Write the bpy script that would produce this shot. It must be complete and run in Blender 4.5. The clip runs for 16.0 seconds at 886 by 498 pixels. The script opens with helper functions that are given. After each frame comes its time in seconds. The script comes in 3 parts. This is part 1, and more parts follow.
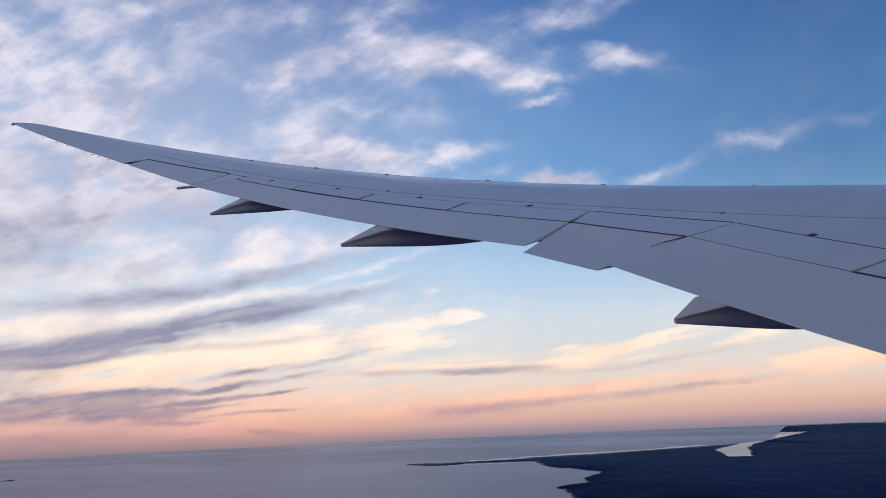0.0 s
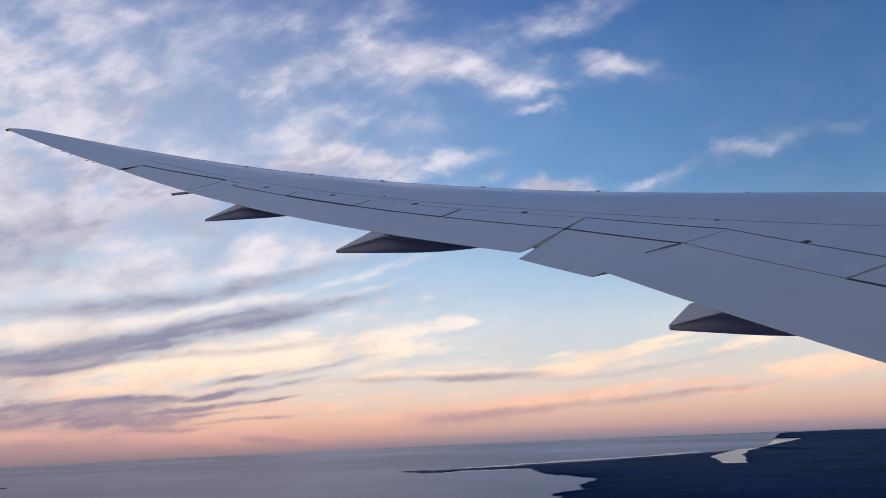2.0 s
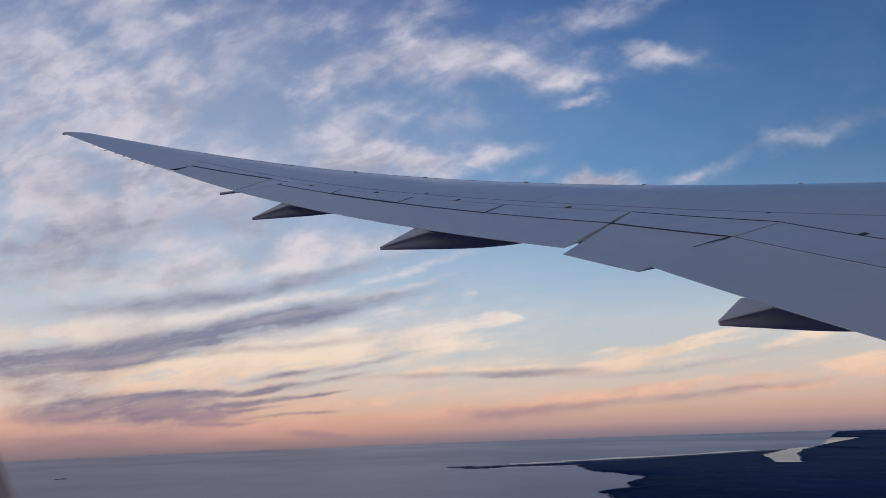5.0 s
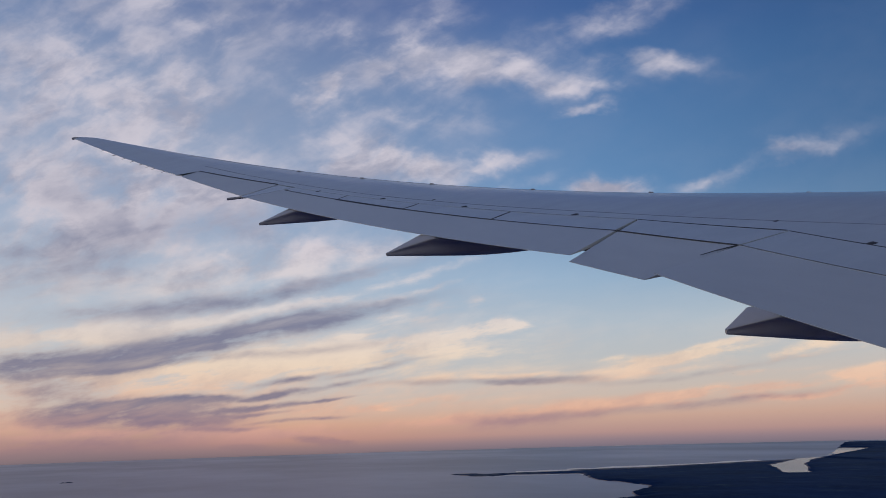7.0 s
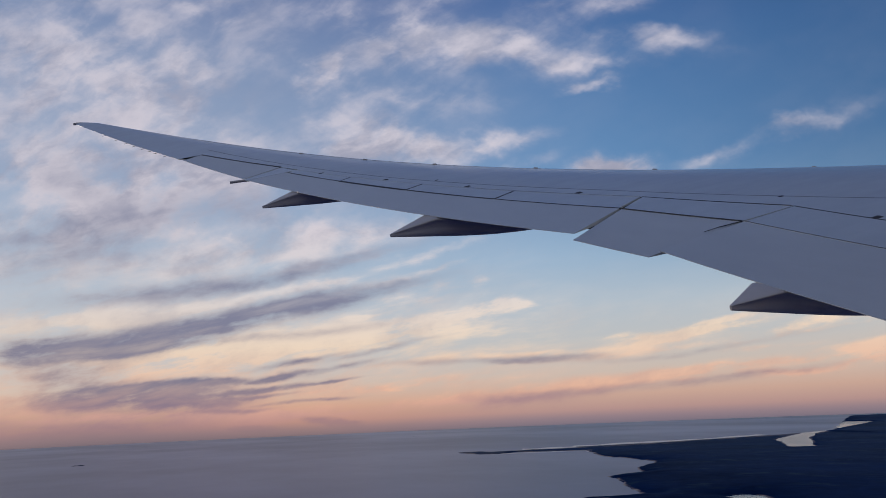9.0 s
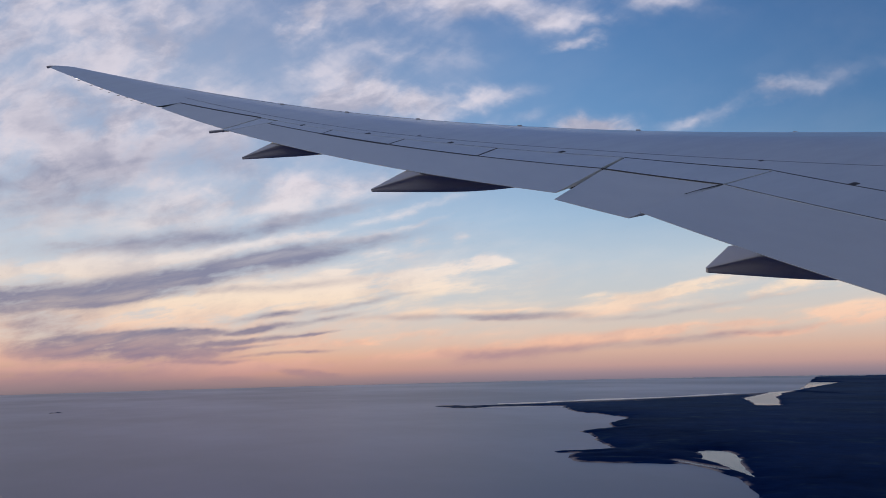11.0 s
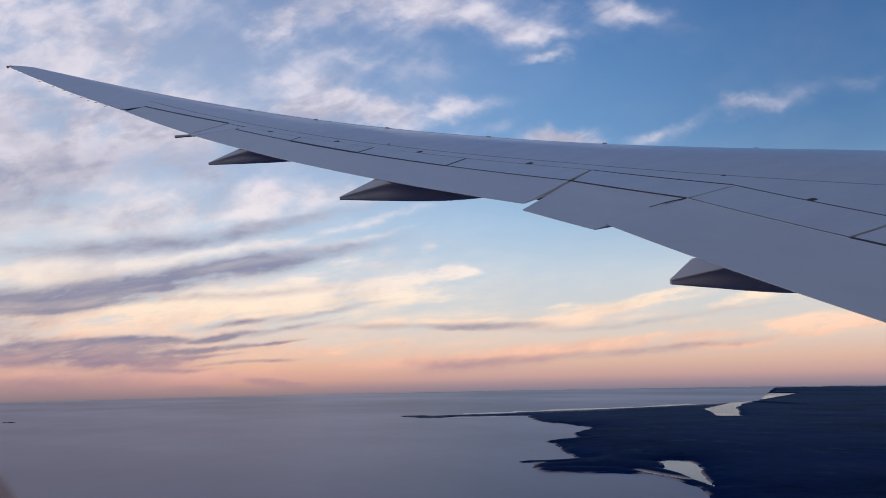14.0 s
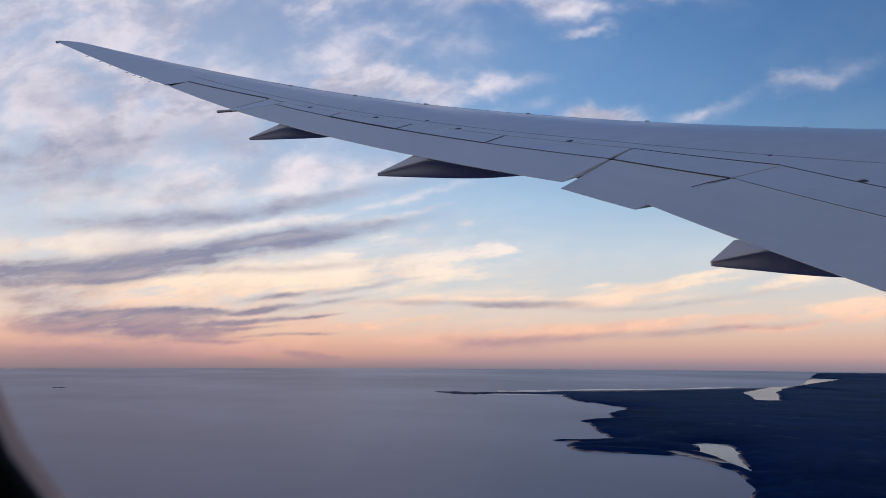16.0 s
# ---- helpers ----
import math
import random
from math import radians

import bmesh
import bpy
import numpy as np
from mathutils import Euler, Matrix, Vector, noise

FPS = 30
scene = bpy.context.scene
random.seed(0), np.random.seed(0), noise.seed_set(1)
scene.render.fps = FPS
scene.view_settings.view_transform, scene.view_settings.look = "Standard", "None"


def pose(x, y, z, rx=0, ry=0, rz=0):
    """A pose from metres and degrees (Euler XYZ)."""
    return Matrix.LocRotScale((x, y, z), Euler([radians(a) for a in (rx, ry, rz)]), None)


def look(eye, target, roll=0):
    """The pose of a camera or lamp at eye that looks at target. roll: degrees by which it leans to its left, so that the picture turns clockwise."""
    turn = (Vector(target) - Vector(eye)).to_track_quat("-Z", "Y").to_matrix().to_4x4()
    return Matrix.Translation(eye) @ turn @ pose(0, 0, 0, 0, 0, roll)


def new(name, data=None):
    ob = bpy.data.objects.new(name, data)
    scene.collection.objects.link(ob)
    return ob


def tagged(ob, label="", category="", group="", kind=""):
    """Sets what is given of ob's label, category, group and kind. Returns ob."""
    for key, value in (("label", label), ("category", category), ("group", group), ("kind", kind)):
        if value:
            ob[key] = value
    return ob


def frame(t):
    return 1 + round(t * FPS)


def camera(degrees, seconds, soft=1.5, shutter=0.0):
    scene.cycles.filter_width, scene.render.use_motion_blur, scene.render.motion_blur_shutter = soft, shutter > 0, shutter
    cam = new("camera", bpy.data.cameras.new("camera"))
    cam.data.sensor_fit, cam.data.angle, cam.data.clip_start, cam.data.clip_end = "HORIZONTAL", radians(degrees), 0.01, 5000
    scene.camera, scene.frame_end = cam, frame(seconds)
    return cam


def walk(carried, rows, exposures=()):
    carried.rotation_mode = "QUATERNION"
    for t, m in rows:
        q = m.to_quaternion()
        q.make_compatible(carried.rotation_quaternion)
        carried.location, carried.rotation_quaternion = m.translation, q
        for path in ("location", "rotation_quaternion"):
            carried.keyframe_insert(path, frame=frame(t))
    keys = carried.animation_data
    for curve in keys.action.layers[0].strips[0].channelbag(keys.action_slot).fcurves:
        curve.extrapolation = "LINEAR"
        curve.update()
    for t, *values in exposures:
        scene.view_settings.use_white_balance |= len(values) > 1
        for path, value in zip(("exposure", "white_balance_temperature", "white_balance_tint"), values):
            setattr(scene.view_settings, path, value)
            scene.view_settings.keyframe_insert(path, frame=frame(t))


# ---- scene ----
# ---------------------------------------------------------------- camera and walk
# Aircraft axes, seen from the passenger's eye: X forward, Y outboard over the left wing, Z up.
EYE = Vector((0.0, 0.0, 100.0))
SHIP = Matrix(((0.91414, -0.37627, -0.15089), (0.30748, 0.88610, -0.34681), (0.26420, 0.27063, 0.92572))).to_4x4()
SHIP = Matrix.Translation(EYE) @ Matrix.LocRotScale(None, SHIP.to_quaternion(), None)


def seat_view(yaw, pitch, roll, ahead=0.0, out=0.0, up=0.0):
    """A camera pose in the aircraft: yaw from straight outboard towards the nose, pitch up, roll; with a small shift of the eye."""
    a, b, c = radians(yaw), radians(pitch), radians(roll)
    fwd = Vector((math.cos(b) * math.sin(a), math.cos(b) * math.cos(a), math.sin(b)))
    right = Vector((math.cos(a), -math.sin(a), 0))
    top = right.cross(fwd)
    r2 = right * math.cos(c) + top * math.sin(c)
    t2 = top * math.cos(c) - right * math.sin(c)
    m = Matrix((r2, t2, -fwd)).transposed().to_4x4()
    m.translation = (ahead, out, up)
    return SHIP @ m


ROWS = (
    (0.0, 21.635, -6.116, -11.189, 0.0060), (0.5, 21.788, -6.421, -10.95, 0.0060), (1.0, 21.678, -6.067, -10.873, 0.0060),
    (1.5, 21.618, -5.57, -10.672, 0.0060), (2.0, 22.123, -5.671, -11.087, 0.0060), (2.5, 22.129, -5.829, -12.493, 0.0060),
    (3.0, 22.131, -5.526, -11.643, 0.0060), (3.5, 21.748, -5.213, -11.798, 0.0040), (4.0, 19.598, -4.351, -12.064, 0.0030),
    (4.2, 18.55, -4.378, -11.834, 0.0030), (6.3, 18.787, -5.74, -12.062, 0.0120), (6.5, 18.451, -5.193, -11.829, 0.0120),
    (7.0, 18.134, -4.647, -11.608, 0.0120), (7.5, 17.96, -4.753, -11.294, 0.0120), (8.0, 17.459, -5.062, -11.647, 0.0120),
    (8.5, 16.97, -5.019, -11.861, 0.0120), (9.0, 17.481, -6.164, -12.503, 0.0120), (9.5, 17.072, -7.504, -11.724, 0.0135),
    (10.0, 16.764, -9.089, -11.656, 0.0150), (10.2, 17.1, -9.688, -11.646, 0.0150),
    (12.3, 18.992, -10.171, -10.426, 0.0080), (12.5, 18.859, -10.039, -10.305, 0.0080), (13.0, 18.765, -9.653, -10.171, 0.0075),
    (13.5, 20.083, -10.645, -9.582, 0.0040), (14.0, 21.114, -9.73, -9.877, 0.0030), (14.5, 20.796, -9.737, -9.809, 0.0030),
    (15.0, 19.497, -10.051, -9.997, 0.0040), (15.5, 18.649, -11.125, -9.881, 0.0102), (16.0, 17.733, -11.061, -9.585, 0.0070),
)
cam = camera(65.0, 16.0, soft=0.75)
cam.data.dof.use_dof, cam.data.dof.focus_distance, cam.data.dof.aperture_fstop = True, 14.0, 14.0
walk(cam, [(t, seat_view(a, b, c, d)) for t, a, b, c, d in ROWS], exposures=[(0.0, 0.28), (1.5, 0.24), (4.0, 0.02), (6.5, -0.20), (9.0, -0.18), (10.2, -0.08), (12.5, 0.10), (16.0, 0.14)])

# ---------------------------------------------------------------- world: dusk sky with broken cloud
SUN_AZ, SUN_EL = -78.0, 8.0     # degrees; azimuth from +Y towards +X
world = bpy.data.worlds.new("dusk_sky")
scene.world = world
world.use_nodes = True
wt = world.node_tree
wt.nodes.clear()


def srgb(r, g, b):
    return tuple((v / 255 / 12.92 if v <= 10 else ((v / 255 + 0.055) / 1.055) ** 2.4) for v in (r, g, b)) + (1.0,)


def link(tree, value, socket):
    if isinstance(value, bpy.types.NodeSocket):
        tree.links.new(value, socket)
    else:
        socket.default_value = value


def calc(tree, op, a, b=0.0, c=0.0, clamp=False):
    n = tree.nodes.new("ShaderNodeMath")
    n.operation, n.use_clamp = op, clamp
    for s, v in zip(n.inputs, (a, b, c)):
        link(tree, v, s)
    return n.outputs[0]


def vec(tree, op, a, b=(0, 0, 0)):
    n = tree.nodes.new("ShaderNodeVectorMath")
    n.operation = op
    link(tree, a, n.inputs[0])
    link(tree, b, n.inputs[1])
    return n.outputs["Value"] if op in ("DOT_PRODUCT", "LENGTH") else n.outputs["Vector"]


def blend(tree, fac, a, b, mode="MIX"):
    n = tree.nodes.new("ShaderNodeMix")
    n.data_type, n.blend_type = "RGBA", mode
    link(tree, fac, n.inputs[0])
    link(tree, a, n.inputs[6])
    link(tree, b, n.inputs[7])
    return n.outputs[2]


def ramp(tree, fac, stops, smooth=False):
    n = tree.nodes.new("ShaderNodeValToRGB")
    n.color_ramp.interpolation = "EASE" if smooth else "LINEAR"
    els = n.color_ramp.elements
    for i, (p, col) in enumerate(stops):
        e = els[i] if i < 2 else els.new(p)
        e.position, e.color = p, col
    link(tree, fac, n.inputs[0])
    return n.outputs[0]


def step(tree, value, lo, hi, out_lo=0.0, out_hi=1.0):
    n = tree.nodes.new("ShaderNodeMapRange")
    n.interpolation_type = "SMOOTHSTEP"
    link(tree, value, n.inputs[0])
    for s, v in zip(n.inputs[1:5], (lo, hi, out_lo, out_hi)):
        s.default_value = v
    return n.outputs[0]


def fractal(tree, vector, scale, detail=6.0, rough=0.55, colour=False, distortion=0.0):
    n = tree.nodes.new("ShaderNodeTexNoise")
    link(tree, vector, n.inputs["Vector"])
    n.inputs["Scale"].default_value, n.inputs["Detail"].default_value = scale, detail
    n.inputs["Roughness"].default_value, n.inputs["Distortion"].default_value = rough, distortion
    return n.outputs["Color" if colour else 0]


def placed(tree, vector, loc, rot, size):
    n = tree.nodes.new("ShaderNodeMapping")
    n.vector_type = "TEXTURE"
    link(tree, vector, n.inputs[0])
    n.inputs[1].default_value, n.inputs[2].default_value, n.inputs[3].default_value = loc, (0, 0, radians(rot)), size
    return n.outputs[0]


direction = wt.nodes.new("ShaderNodeTexCoord").outputs["Generated"]
# A flat chart of the sky over the wing: 12.31 units to the unit tangent, x to the right, y downwards.
FWD, RIGHT, TOP = (0.0, 0.98377, 0.17946), (0.99983, 0.00334, -0.01832), (0.01862, -0.17943, 0.98359)
depth = calc(wt, "MAXIMUM", vec(wt, "DOT_PRODUCT", direction, FWD), 0.08)
chart_x = calc(wt, "MULTIPLY_ADD", calc(wt, "DIVIDE", vec(wt, "DOT_PRODUCT", direction, RIGHT), depth), 12.31, 7.84)
chart_y = calc(wt, "MULTIPLY_ADD", calc(wt, "DIVIDE", vec(wt, "DOT_PRODUCT", direction, TOP), depth), -12.31, 4.41)
comb = wt.nodes.new("ShaderNodeCombineXYZ")
wt.links.new(chart_x, comb.inputs[0])
wt.links.new(chart_y, comb.inputs[1])
chart = comb.outputs[0]
sep = wt.nodes.new("ShaderNodeSeparateXYZ")
wt.links.new(direction, sep.inputs[0])
height = calc(wt, "MULTIPLY_ADD", sep.outputs[2], 1.6, 0.05, clamp=True)     # 0.05 at the level horizon


def up(deg):
    return math.sin(radians(deg)) * 1.6 + 0.05


# turbulence along the wind, which combs the low cloud into long bands and leaves the high cloud fleecy
def offset(scale, rot, size, loc, detail, rough):
    return vec(wt, "SUBTRACT", fractal(wt, placed(wt, chart, loc, rot, size), scale, detail, rough, True), (0.5, 0.5, 0.5))


low_down = step(wt, chart_y, 2.6, 5.0)                  # 0 in the high fleecy cloud, 1 in the low banded cloud
big = offset(0.8, -9, (2.2, 1.0, 1), (0, 0, 0), 3, 0.5)
fine = offset(2.4, -9, (2.6, 1.0, 1), (3, 7, 0), 6, 0.62)
curl = offset(1.1, 20, (1.4, 1.0, 1), (11, 2, 0), 5, 0.55)
high_part = calc(wt, "SUBTRACT", 1.0, low_down)
bands = vec(wt, "ADD", vec(wt, "MULTIPLY", big, (0.9, 0.24, 0)), vec(wt, "MULTIPLY", fine, (0.9, 0.13, 0)))
fleece = vec(wt, "MULTIPLY", curl, (1.3, 0.9, 0))
fleece_here = wt.nodes.new("ShaderNodeVectorMath")
fleece_here.operation = "SCALE"
wt.links.new(fleece, fleece_here.inputs[0])
wt.links.new(calc(wt, "MULTIPLY_ADD", high_part, 0.92, 0.08), fleece_here.inputs["Scale"])
warp = vec(wt, "ADD", chart, vec(wt, "ADD", bands, fleece_here.outputs[0]))
bent = vec(wt, "ADD", chart, vec(wt, "MULTIPLY", big, (0.8, 0.35, 0)))


def mixed(a, b, k):
    return calc(wt, "MULTIPLY_ADD", calc(wt, "SUBTRACT", b, a), k, a)


combed = fractal(wt, placed(wt, bent, (0, 0, 0), -8, (5.5, 0.8, 1)), 1.6, 7, 0.58)
streaks = fractal(wt, placed(wt, bent, (4, 1, 0), -9, (3.4, 1.0, 1)), 3.4, 7, 0.6)
soft = vec(wt, "ADD", chart, vec(wt, "MULTIPLY", curl, (0.55, 0.4, 0)))
wool = fractal(wt, placed(wt, soft, (5, 2, 0), 14, (1.6, 1.0, 1)), 1.0, 6, 0.52)
fibres = fractal(wt, placed(wt, soft, (2, 4, 0), -28, (2.4, 1.0, 1)), 2.0, 6, 0.55)
folds = fractal(wt, placed(wt, soft, (1, 9, 0), -12, (2.0, 1.0, 1)), 1.1, 8, 0.6)
texture_low = calc(wt, "ADD", calc(wt, "MULTIPLY", combed, 0.55), calc(wt, "MULTIPLY", streaks, 0.45))
texture_high = calc(wt, "ADD", calc(wt, "MULTIPLY", wool, 0.6), calc(wt, "MULTIPLY", fibres, 0.4))
grain = mixed(texture_high, texture_low, low_down)
tear = step(wt, grain, 0.35, 0.65)                      # 0 in the holes of the cloud, 1 in its thick parts


def masses(rows, spread, total):
    """total with soft elongated cloud masses added: x, y, half-length, half-width, tilt, weight. A hair's shift by total makes the groups follow one another."""
    n = wt.nodes.new("ShaderNodeVectorMath")
    n.operation = "MULTIPLY_ADD"
    link(wt, total, n.inputs[0])
    link(wt, (1e-6, 1e-6, 0), n.inputs[1])
    link(wt, warp, n.inputs[2])
    here = n.outputs[0]
    for x, y, a, b, rot, weight in rows:
        d = vec(wt, "LENGTH", placed(wt, here, (x, y, 0), rot, (a * spread, b * spread, 1)))
        total = calc(wt, "ADD", total, step(wt, d, 0.0, 1.0, weight, 0.0))
    return total


def summed(start, *groups):
    for rows in groups:
        spread = 1.75
        if len(rows) == 2:
            rows, spread = rows
        start = masses(rows, spread, start)
    return start


# high fleecy cloud
high = summed(
    calc(wt, "MULTIPLY", step(wt, chart_x, 10.0, 0.0, 0.08, 0.80), step(wt, chart_y, -3.5, 0.8, 0.25, 1.0)),
    ((1.3, 0.5, 1.9, 0.7, 10, 0.55), (0.3, -0.6, 1.6, 0.6, 0, 0.4), (4.8, 0.45, 0.36, 0.46, 40, 1.0), (5.3, 0.75, 0.6, 0.2, 30, 0.5),
            (6.3, 0.15, 1.1, 0.4, 10, 0.6), (6.1, 0.75, 0.8, 0.25, 15, 0.4), (8.75, 0.25, 1.5, 0.38, 12, 0.7), (9.7, 0.52, 0.7, 0.13, 8, 0.4),
            (10.8, 0.15, 1.1, 0.22, 12, 0.8), (9.65, 0.92, 0.45, 0.10, -3, 0.9), (7.7, 0.05, 0.9, 0.3, 8, 0.5), (3.9, 1.0, 1.1, 0.5, 20, -0.45)),
    ((6.0, 1.72, 1.1, 0.36, 20, 1.0), (5.3, 1.95, 0.6, 0.25, 10, 0.5), (7.8, 1.83, 0.95, 0.19, -5, 1.0), (10.1, 2.38, 0.62, 0.18, 0, 2.0),
            (8.2, 2.28, 0.8, 0.13, -6, 0.6), (12.5, 2.03, 1.4, 0.11, -14, 0.36), (13.25, 1.74, 0.42, 0.13, -12, 0.38), (14.6, 1.55, 1.3, 0.2, -10, 0.26),
            (11.3, 2.42, 1.1, 0.14, -14, 0.4), (7.2, 1.1, 0.9, 0.3, 5, 0.4)),
    ((2.4, -1.7, 1.4, 0.4, -6, 0.8), (3.1, -0.9, 0.55, 0.28, 0, 0.8), (4.7, -1.8, 1.1, 0.36, -12, 0.8), (7.6, -1.7, 0.8, 0.4, -24, 0.8),
            (6.6, -0.5, 0.9, 0.35, -30, 0.7), (5.4, -0.6, 1.0, 0.3, 12, 0.5), (2.5, 0.15, 0.5, 0.3, 40, 0.5), (9.7, -0.6, 1.6, 0.3, -14, 0.45),
            (11.6, -1.2, 2.0, 0.3, -16, 0.4)),
    ((1.2, 2.1, 2.4, 0.75, 0, 0.55), (0.4, 3.0, 1.6, 0.5, -6, 0.35), (2.2, 3.2, 0.6, 0.14, -5, 0.6), (3.6, 3.62, 2.2, 0.36, -6, 0.5),
            (5.4, 3.5, 1.2, 0.26, -14, 0.6), (0.9, 1.5, 0.5, 0.2, 10, 0.4), (0.7, 3.75, 0.7, 0.14, -5, 0.5), (2.6, 2.6, 1.2, 0.3, -10, 0.3)))

# low cloud lit from beneath the far edge of the overcast
low = summed(
    calc(wt, "MULTIPLY", step(wt, chart_x, 12.0, 2.0, 0.13, 0.40), low_down),
    ((2.6, 4.53, 1.3, 0.13, -8, 0.9), (0.5, 4.68, 0.9, 0.18, 0, 0.8), (4.1, 4.40, 1.0, 0.10, -8, 0.7), (2.2, 5.62, 1.5, 0.22, -2, 1.0),
            (1.3, 5.42, 1.2, 0.09, -3, 0.9), (3.6, 5.28, 1.5, 0.13, -4, 0.7), (5.2, 5.22, 1.9, 0.22, -6, 0.75), (4.0, 5.50, 5.0, 0.7, -3, 0.30)),
    ((7.95, 4.79, 0.48, 0.10, -5, 1.3), (8.2, 4.73, 0.32, 0.11, -3, 1.0), (6.9, 4.97, 1.2, 0.12, -8, 0.6), (6.9, 4.38, 0.36, 0.09, -5, 0.9),
            (7.6, 4.35, 0.2, 0.08, -10, 0.7), (6.6, 4.14, 0.6, 0.06, -14, 0.7), (5.9, 4.25, 0.4, 0.07, -10, 0.5), (7.6, 5.2, 1.0, 0.12, 0, 0.35)),
    ((6.2, 3.95, 0.5, 0.10, -12, 0.8), (5.0, 4.25, 0.5, 0.07, -8, 0.7), (6.0, 4.55, 0.35, 0.06, -4, 0.8), (5.5, 4.85, 0.26, 0.05, -3, 0.9),
     (7.1, 3.72, 0.5, 0.07, -10, 0.6), (4.5, 3.45, 0.6, 0.12, -8, 0.7), (3.0, 3.4, 0.4, 0.10, -6, 0.7), (6.5, 4.62, 0.6, 0.07, -6, 0.6)),
    ((11.35, 5.28, 1.3, 0.11, -8, 1.3), (13.7, 5.13, 1.6, 0.10, -9, 1.2), (10.0, 5.33, 0.5, 0.06, -3, 0.8), (10.5, 5.6, 1.5, 0.07, -4, 0.6),
            (13.2, 5.75, 2.6, 0.12, -7, 1.1), (12.6, 6.02, 0.5, 0.06, -4, 0.9), (10.0, 6.08, 2.4, 0.12, -6, 0.7), (15.3, 5.6, 2.0, 0.2, -7, 0.7)),
    ((11.9, 5.12, 0.5, 0.05, -6, 1.1), (12.1, 5.22, 0.4, 0.05, -8, 0.8), (10.9, 5.40, 0.6, 0.045, -8, 0.9), (13.0, 5.36, 1.0, 0.04, -9, 0.7),
     (12.4, 5.58, 0.8, 0.05, -5, 0.8), (13.5, 5.95, 0.9, 0.05, -7, 0.8), (14.6, 5.75, 1.0, 0.05, -7, 0.9), (11.2, 5.95, 1.0, 0.05, -5, 0.7)),
    ((2.0, 6.50, 2.5, 0.07, -2, 0.8), (0.3, 6.53, 0.9, 0.06, -3, 0.8), (6.2, 6.1, 1.6, 0.10, -3, 0.5), (7.2, 6.4, 1.4, 0.12, -2, 0.5),
            (6.05, 6.14, 0.22, 0.03, 12, 0.6), (8.5, 5.60, 1.6, 0.05, -2, 0.5), (4.2, 6.55, 1.4, 0.08, -2, 0.5)))

# dim undersides and bands
shade = summed(
    step(wt, chart_x, 8.0, 0.0, 0.05, 0.34),
    ((0.5, 5.2, 2.1, 0.23, -4, 1.7), (3.2, 4.82, 2.2, 0.22, -9, 1.6), (5.3, 4.48, 1.6, 0.15, -9, 0.9), (1.9, 4.26, 2.3, 0.17, -4, 0.95),
            (4.3, 4.06, 1.6, 0.15, -10, 0.75), (5.7, 3.73, 1.2, 0.15, -14, 0.55), (0.0, 5.74, 0.9, 0.26, 0, 0.8), (1.5, 6.2, 1.9, 0.26, 0, 1.6)),
    (((2.6, 5.94, 2.0, 0.07, -2, 1.2), (4.6, 5.79, 1.3, 0.055, -8, 1.2), (4.2, 5.64, 1.0, 0.075, -8, 1.2), (5.8, 5.47, 1.1, 0.055, -10, 0.9),
      (3.9, 6.05, 1.2, 0.05, -6, 1.2), (4.6, 6.28, 0.9, 0.04, -3, 1.3), (3.8, 6.17, 0.6, 0.035, -4, 0.9), (3.3, 6.42, 0.9, 0.05, -2, 0.6), (5.0, 5.96, 0.6, 0.03, -5, 0.9)), 1.5),
    (((4.9, 6.68, 0.3, 0.07, 8, 2.6), (3.7, 6.77, 0.3, 0.05, 5, 1.4), (8.8, 5.69, 0.9, 0.075, -1, 1.1), (7.0, 5.72, 1.3, 0.06, 0, 0.6),
            (8.4, 6.38, 1.2, 0.15, -4, 0.75), (10.6, 6.18, 1.8, 0.08, -5, 0.6), (13.0, 5.96, 1.6, 0.07, -6, 0.6), (0.4, 6.8, 2.6, 0.2, 0, 1.0)), 1.9),
    ((1.6, 2.9, 1.8, 0.36, -8, 0.65), (0.3, 3.5, 1.3, 0.42, 0, 0.65), (3.3, 2.85, 1.0, 0.3, 10, 0.45), (0.4, 2.2, 0.7, 0.4, 20, 0.4),
            (4.9, 5.1, 1.4, 0.08, -6, 0.5), (2.0, 5.3, 2.0, 0.07, -4, 0.5), (12.6, 5.43, 1.4, 0.05, -9, 0.7), (11.0, 5.68, 1.4, 0.05, -4, 0.5)))

clear = ramp(wt, height, (
    (0.0, srgb(96, 102, 126)), (up(-1.2), srgb(114, 114, 133)), (up(-0.8), srgb(136, 124, 141)), (up(-0.35), srgb(160, 138, 149)), (up(0.2), srgb(196, 158, 155)),
    (up(1.3), srgb(218, 179, 164)), (up(3.0), srgb(220, 202, 192)), (up(5.5), srgb(207, 207, 209)), (up(8.5), srgb(192, 206, 220)), (up(12.5), srgb(162, 193, 223)),
    (up(19.0), srgb(110, 156, 205)), (up(28.0), srgb(84, 130, 186)), (1.0, srgb(54, 92, 160))))
clear = blend(wt, calc(wt, "MULTIPLY", step(wt, chart_x, 11.0, 1.0, 0.0, 0.5), calc(wt, "MULTIPLY", step(wt, chart_y, -3.5, 1.5, 0.2, 1.0), step(wt, height, up(0.3), up(4.0)))), clear, blend(wt, 0.75, clear, srgb(213, 210, 219)))
clear = blend(wt, calc(wt, "MULTIPLY", step(wt, chart_x, 8.0, 16.0, 0.0, 0.9), step(wt, height, up(7.0), up(17.0))), clear, vec(wt, "MULTIPLY", clear, (0.36, 0.49, 0.60)))
